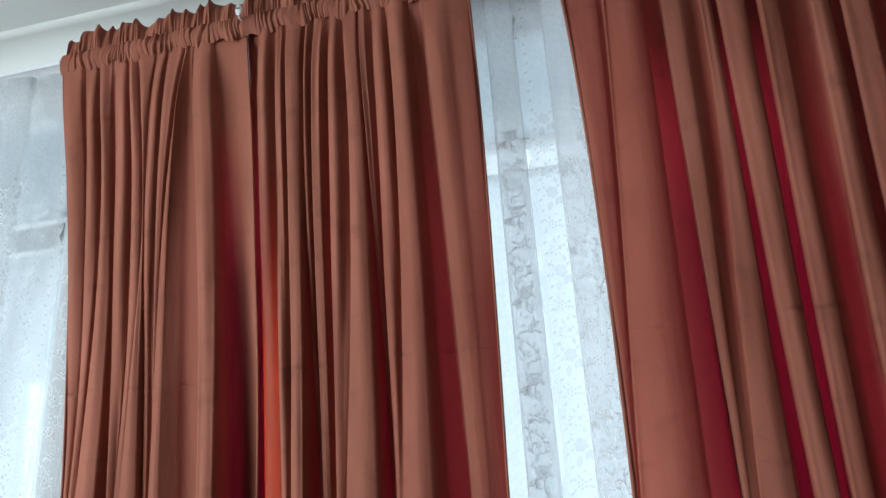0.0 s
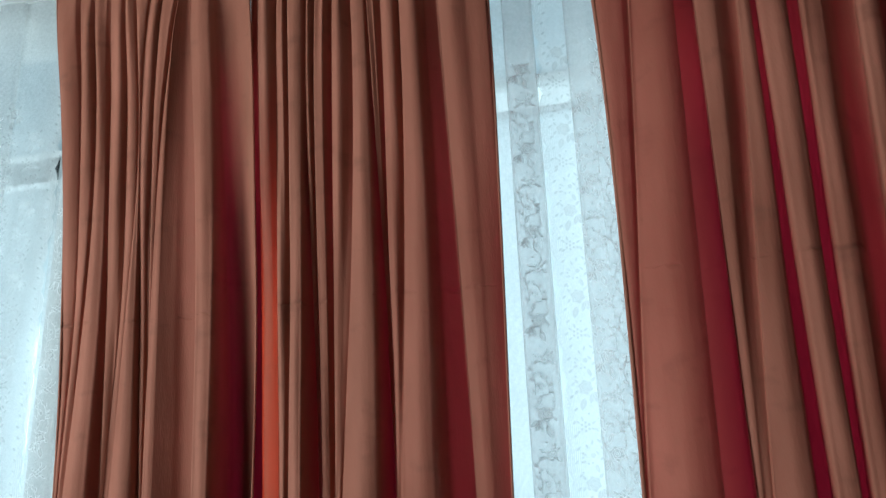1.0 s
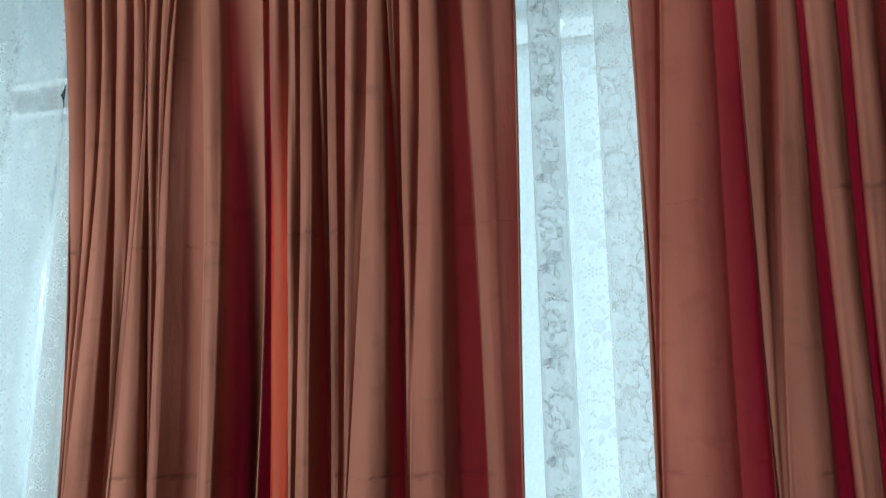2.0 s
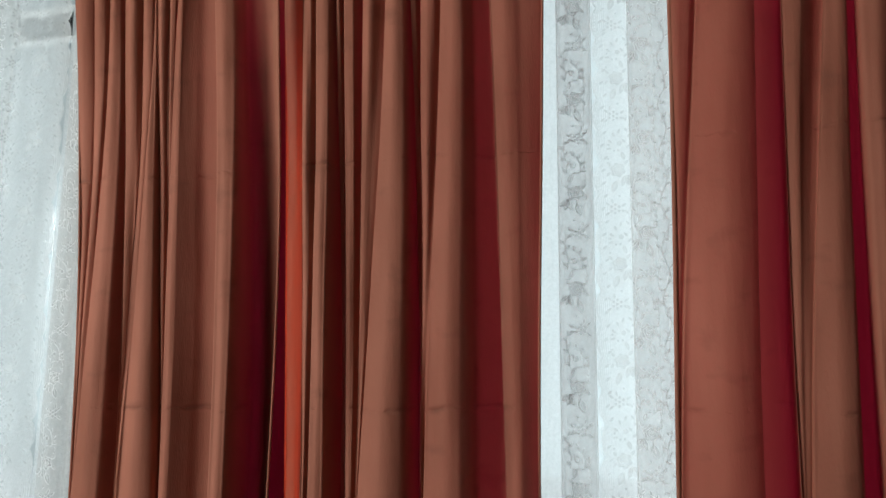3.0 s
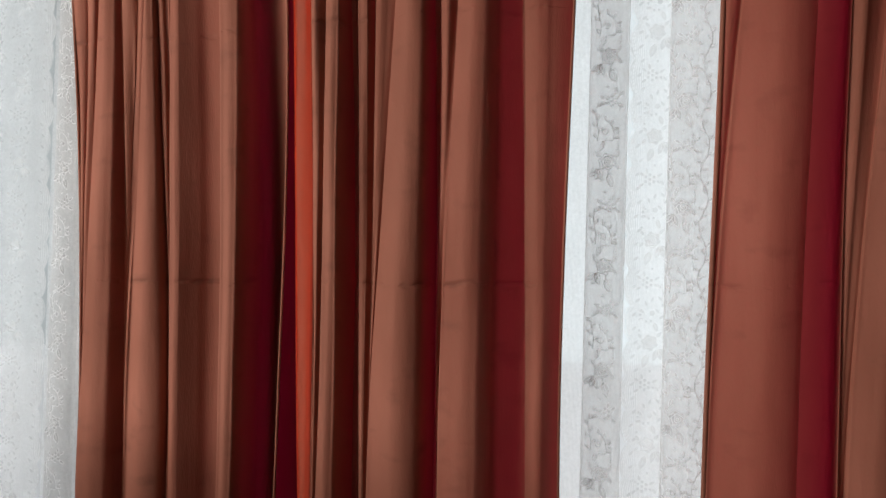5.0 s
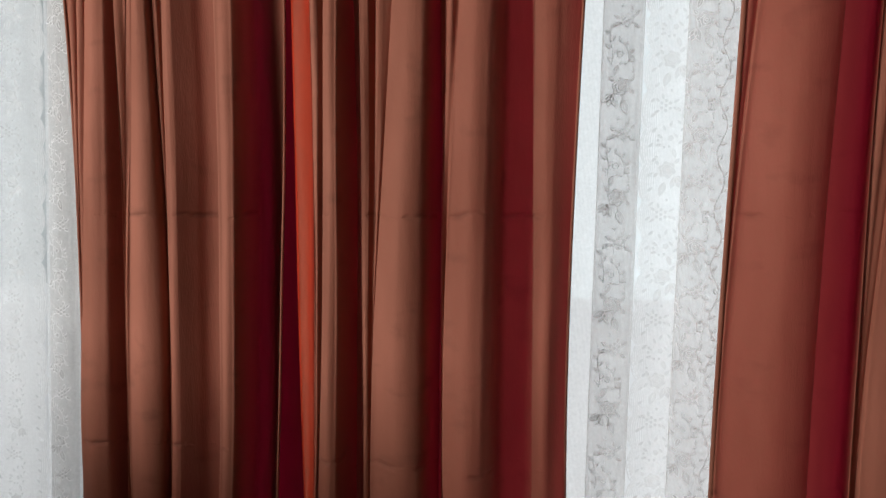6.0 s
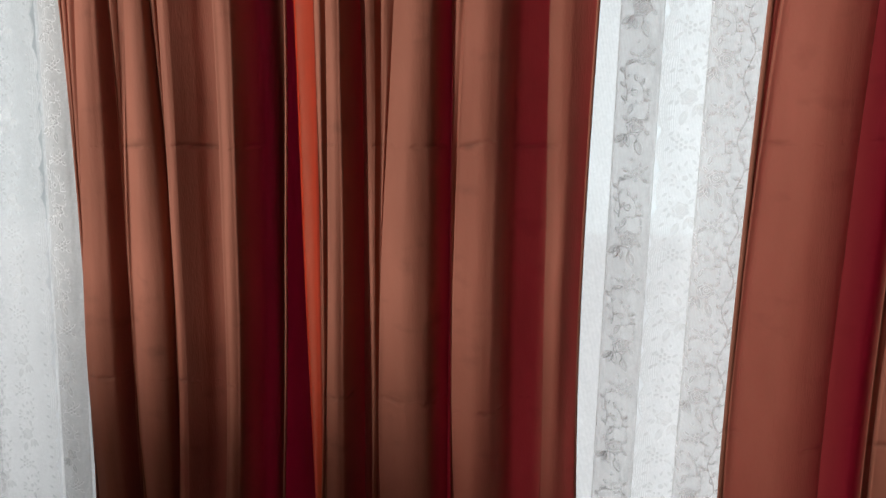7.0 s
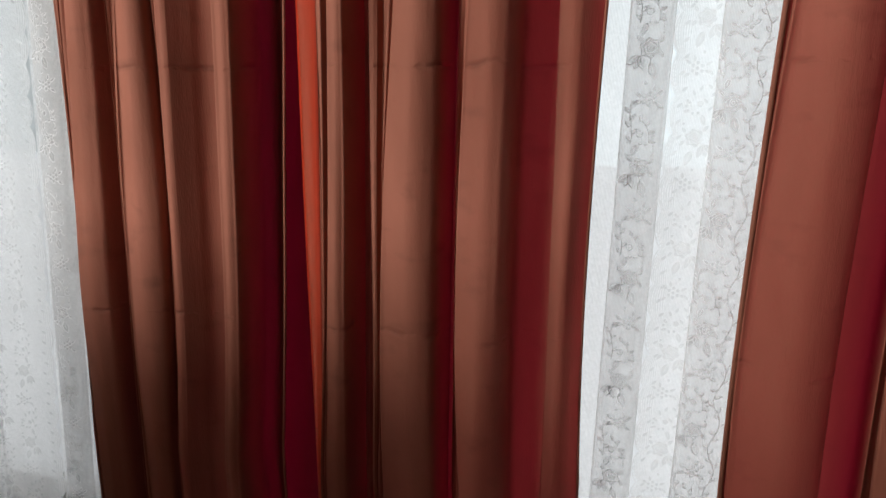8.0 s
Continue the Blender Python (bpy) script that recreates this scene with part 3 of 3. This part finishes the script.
class Motifs:
    """Woven motifs laid on the cloth at (arc length, height): dense outlines over a thinner filling."""

    def __init__(self, place, bold=1.0):
        self.place, self.bold = place, bold
        self.line, self.fill = ([], []), ([], [])

    def shape(self, points):
        verts, faces = self.fill
        k = len(verts)
        verts += [self.place(u, v, 0.0012) for u, v in points]
        faces.append(tuple(range(k, k + len(points))))

    def stem(self, points, width=0.0013):
        verts, faces = self.line
        k = len(verts)
        p = np.array(points)
        w = np.gradient(p, axis=0)
        w /= np.linalg.norm(w, axis=1)[:, None] + 1e-9
        half = 0.5 * width * self.bold
        for (a, b), (du, dv) in zip(p, w):
            verts += [self.place(a - dv * half, b + du * half, 0.0020), self.place(a + dv * half, b - du * half, 0.0020)]
        faces += [(k + 2 * i, k + 2 * i + 1, k + 2 * i + 3, k + 2 * i + 2) for i in range(len(p) - 1)]

    def loop(self, u, v, radius, lobes=0, depth=0.0, turn=0.0, n=20, width=0.0013, filled=False, arc=(0.0, 1.0)):
        points = []
        for i in range(n + 1):
            a = 2 * math.pi * (arc[0] + (arc[1] - arc[0]) * i / n)
            r = radius * (1 + depth * math.cos(lobes * (a + turn)))
            points.append((u + r * math.cos(a), v + r * math.sin(a)))
        self.stem(points, width)
        if filled:
            self.shape(points[:-1])

    def dot(self, u, v, radius, n=8):
        """A woven dot: filled, with a shadow line drawn along its lower edge."""
        self.shape([(u + radius * math.cos(2 * math.pi * i / n), v + radius * math.sin(2 * math.pi * i / n)) for i in range(n)])
        self.loop(u, v, radius * 0.85, n=7, width=0.0016, arc=(0.45, 1.05))

    def leaf(self, u, v, length, width, turn, vein=True):
        """A pointed leaf: filling, an outline made heavier below to draw its shadow edge, and a vein."""
        c, s = math.cos(turn), math.sin(turn)
        q = np.linspace(0, 1, 7)
        bow = width / 2 * np.sin(math.pi * q ** 0.85) ** 0.8
        put = lambda a, b: (u + c * a - s * b, v + s * a + c * b)
        upper = [put(a * length, b) for a, b in zip(q, bow)]
        lower = [put(a * length, -b) for a, b in zip(q, bow)]
        self.shape(upper + lower[-2:0:-1])
        low_side = lower if c > 0 else upper
        self.stem(low_side, 0.0016)
        self.stem(upper if c > 0 else lower, 0.0008)
        if vein:
            self.stem([put(a * length, 0) for a in (0, 0.3, 0.65)], 0.0009)

    def rose(self, u, v, r=0.0150):
        self.loop(u, v, r, 6, 0.13, 0.3, filled=True, n=26, width=0.0015)
        self.loop(u + 0.0005, v, r * 0.68, 5, 0.10, 0.9, arc=(0.05, 0.9))
        self.loop(u + 0.001, v, r * 0.40, 3, 0.12, arc=(0.3, 1.15), n=14)
        self.loop(u + 0.001, v + 0.0005, r * 0.17, n=8, width=0.0016)
        for i in range(6):
            a = i * math.pi / 3 + 0.75
            self.stem([(u + r * q * math.cos(a + 0.25 * q), v + r * q * math.sin(a + 0.25 * q)) for q in (0.70, 0.85, 0.98)], 0.001)

    def half_flower(self, u, v, side):
        """An opened bloom seen from the side: four long petals in a fan."""
        for i, t in enumerate((-0.70, -0.05, 0.6)):
            self.leaf(u, v, 0.025 - 0.002 * (i % 2), 0.0115, -math.pi / 2 - side * (0.35 + t), vein=i % 2 == 0)

    def cluster(self, u, v):
        self.dot(u, v, 0.0034)
        for i in range(6):
            a = i * math.pi / 3 + 0.5
            self.dot(u + 0.0090 * math.cos(a), v + 0.0090 * math.sin(a), 0.0036)

    def repeat(self, u, v, side):
        """One repeat of 0.2 m: a rose with leaves and an open bloom, a seven-dot cluster, and a spray of dots with sprigs."""
        turn = lambda a: a if side > 0 else math.pi - a
        self.rose(u, v)
        self.stem([(u + side * 0.002, v - 0.015), (u + side * 0.003, v - 0.022), (u + side * 0.002, v - 0.030)])
        self.leaf(u + side * 0.003, v - 0.022, 0.029, 0.0135, turn(-1.25))
        self.half_flower(u - side * 0.016, v - 0.012, side)
        self.leaf(u + side * 0.016, v - 0.004, 0.013, 0.006, turn(-0.9))
        self.leaf(u + side * 0.015, v + 0.009, 0.012, 0.006, turn(0.9))
        self.leaf(u - side * 0.013, v + 0.011, 0.014, 0.007, turn(2.3))
        self.dot(u - side * 0.002, v - 0.056, 0.003)
        self.cluster(u + side * 0.007, v - 0.083)
        for a, du, dv in ((2.6, -0.006, -0.078), (3.5, -0.005, -0.086), (0.7, 0.018, -0.076), (1.4, 0.012, -0.072), (-0.6, 0.018, -0.090)):
            self.leaf(u + side * du, v + dv, 0.013, 0.0055, turn(a), vein=False)
        self.stem([(u - side * (0.020 + 0.003 * math.sin(q * 6)), v - 0.085 - 0.075 * q) for q in np.linspace(0, 1, 9)])
        for i in range(6):
            self.leaf(u - side * (0.020 + 0.003 * math.sin(i)), v - 0.094 - 0.012 * i, 0.013, 0.0055, turn(2.4 if i % 2 else 0.8), vein=False)
        # arched spray ending in dots
        spray = [(u - side * 0.006 + side * 0.018 * math.sin(1.9 * q), v - 0.140 + 0.020 * math.cos(2.6 * q)) for q in np.linspace(0, 1, 9)]
        self.stem(spray)
        for i, (a, b) in enumerate(spray[1::2]):
            self.leaf(a, b, 0.012, 0.0055, turn(1.9 - 0.7 * i), vein=False)
        for i in range(5):
            a = 0.5 - 0.62 * i
            self.dot(u + side * (0.004 + 0.0145 * math.cos(a)), v - 0.144 + 0.0150 * math.sin(a), 0.0030)
        self.loop(u - side * 0.004, v - 0.142, 0.0055, 5, 0.15, n=12, filled=True)
        self.leaf(u - side * 0.008, v - 0.160, 0.020, 0.009, turn(-1.9))
        self.dot(u + side * 0.020, v - 0.176, 0.0028)
        self.stem([(u + side * 0.020, v - 0.173), (u + side * 0.022, v - 0.166), (u + side * 0.018, v - 0.161)])

    def sprig(self, u, v, side):
        """One repeat of the leafy tendril beside the roses."""
        way = lambda q: (u + 0.008 * math.sin(q * 4 * math.pi), v - 0.2 * q)
        self.stem([way(q) for q in np.linspace(0, 1, 22)], 0.0015)
        for i in range(14):
            a, b = way(i / 14)
            self.leaf(a, b, 0.0135, 0.0058, (0.6 if i % 2 else 2.55) + 0.35 * math.sin(i * 2.1), vein=False)

    def build(self, parent, dense, soft, name, label):
        for (verts, faces), material, nm in ((self.fill, soft, name + "_filling"), (self.line, dense, name)):
            me = bpy.data.meshes.new(nm)
            me.from_pydata(verts, [], faces)
            me.materials.append(material)
            ob = new(nm, me)
            ob.parent = parent
            tagged(ob, label, kind="stuff")


LACE_TOP, LACE_FOOT = 2.778, 0.05
ROSE_Z = 1.30


def lace_curtain(x0, x1, bands, y_base, label, scallop="", motif_from=None, faint=()):
    """bands: (x from, x to, rose u, sprig u). scallop: 'left' or 'right', the side with the ringed, scalloped border."""
    p, s, starts = lace_path(x0, x1, [b[:2] for b in bands], y_base)
    z = np.concatenate([np.linspace(LACE_TOP, LACE_FOOT, 420)])
    cols = np.unique(np.concatenate([s, np.arange(0, s[-1], 0.02)]))
    cx, cy = np.interp(cols, s, p[:, 0]), np.interp(cols, s, p[:, 1])

    def place(u, v, lift):
        x, y = np.interp(u, s, p[:, 0]), np.interp(u, s, p[:, 1])
        x += min(u, 0.0) + max(u - s[-1], 0.0)
        wave = 0.004 * math.sin(x * 55 + 0.6 * math.sin(v * 2.0))
        return (float(x + slant(x, v)), float(y + wave - lift), float(v))

    pts = np.empty((len(z), len(cols), 3))
    pts[:, :, 0] = cx[None] + slant(cx[None], z[:, None])
    pts[:, :, 1] = cy[None] + 0.004 * np.sin(cx[None] * 55 + 0.6 * np.sin(z[:, None] * 2.0))
    pts[:, :, 2] = z[:, None]
    bulge = 0.011 * np.abs(np.sin(math.pi * z / 0.068)) ** 0.7 + 0.006 * np.sin(z * 24 + 1.5 * np.sin(z * 7))
    if scallop == "left":
        pts[:, 0, 0] -= bulge
    if scallop == "right":
        pts[:, -1, 0] += bulge
    uv = np.stack([np.repeat(cols[None], len(z), 0), np.repeat(z[:, None], len(cols), 1)], -1)
    thing = empty("lace_curtain", label, "net curtain", "lace curtains on the rail")
    grid_mesh("net", pts, NET, thing, uv=uv)
    heading = pts[:8].copy()
    heading[:, :, 1] -= 0.004
    grid_mesh("heading_tape", heading[:6], NET, thing, uv=uv[:6])
    m = Motifs(place, 1.15)
    for (a, b, rose_u, sprig_u), st in zip(bands, starts):
        for i in range(-6, 6):
            v = ROSE_Z + 0.2 * i
            if rose_u:
                m.repeat(st + rose_u[0], v + rose_u[1], 1)
            if sprig_u:
                m.sprig(st + sprig_u, v + 0.05, 1)
    m.build(thing, MOTIF, FAINT_MOTIF, "rose_pattern", "white woven roses, leaves and dotted clusters")
    m = Motifs(place, 0.8)
    for u, dv in faint:
        for i in range(-6, 6):
            m.repeat(u, ROSE_Z + 0.2 * i + dv, -1)
    if scallop:
        # scalloped border: a rim, a row of rings and a chain of small leaves
        side = 1 if scallop == "left" else -1
        base = 0.0 if scallop == "left" else s[-1]
        heights = np.arange(0.1, LACE_TOP - 0.05, 0.004)
        arc = lambda v: 0.011 * abs(math.sin(math.pi * v / 0.068)) ** 0.7
        for first in range(0, len(heights) - 20, 20):
            m.stem([(base + side * (0.0015 - arc(v)), v) for v in heights[first:first + 21]], 0.0026)
            m.stem([(base + side * (0.0125 - arc(v)), v) for v in heights[first:first + 21]], 0.0016)
        for i in range(int((LACE_TOP - 0.15) / 0.0136)):
            v = 0.1 + 0.0136 * i
            m.loop(base + side * (0.0070 - arc(v)), v, 0.0042, n=9, width=0.0022)
            if i % 2:
                m.leaf(base + side * (0.015 - arc(v)), v, 0.013, 0.006, 0.7 if side > 0 else 2.4, vein=False)
    m.build(thing, PALE_MOTIF, FAINT_MOTIF, "border_pattern", "white woven rings along the scalloped border")
    return thing


lace_curtain(-1.95, -0.812, [(-1.30, -1.20, (0.035, 0.02), None), (-1.06, -0.98, (0.035, 0.10), None)], 0.128, "white lace net curtain with a scalloped ringed border", "right", faint=((1.445, 0.05), (1.37, 0.13), (1.29, 0.02)))
lace_curtain(-0.792, 0.540, [(-0.775, -0.700, (0.036, 0.03), None), (-0.45, -0.36, (0.035, 0.0), None), (-0.12, -0.03, (0.035, 0.08), None), (0.18, 0.26, (0.035, 0.08), None), (0.467, 0.539, (0.033, 0.0), None)], 0.118, "white lace net curtain with woven rose stripes in pleats")
lace_curtain(0.553, 1.95, [(0.616, 0.715, (0.024, -0.09), 0.062), (0.95, 1.04, (0.03, 0.0), None), (1.30, 1.40, (0.03, 0.1), None)], 0.134, "white lace net curtain with roses and leafy tendrils", "left", faint=((0.040, 0.05),))

# ---- unseen sofa below the view, added to shade the lower curtains ----
sofa = empty("sofa", "unseen dark brown fabric sofa added to shade the lower curtains", "sofa")
part("backrest", boxed(-0.42, 1.35, -0.98, -0.80, 0.12, 0.94, 0.05), SOFA_CLOTH, sofa, smooth=True)
# extra block, sized to keep the room's light off the lower folds
part("corner_blocker", boxed(-2.05, -0.43, -0.80, -0.60, 0.12, 1.05, 0.05), SOFA_CLOTH, sofa, smooth=True)
part("seat", boxed(-2.03, 1.33, -1.70, -0.982, 0.12, 0.43, 0.04), SOFA_CLOTH, sofa, smooth=True)
for x in (-1.95, 1.25):
    for y in (-1.6, -1.05):
        part("leg", boxed(x - 0.03, x + 0.03, y - 0.03, y + 0.03, 0.0, 0.12, 0.006), FLOOR_WOOD, sofa)
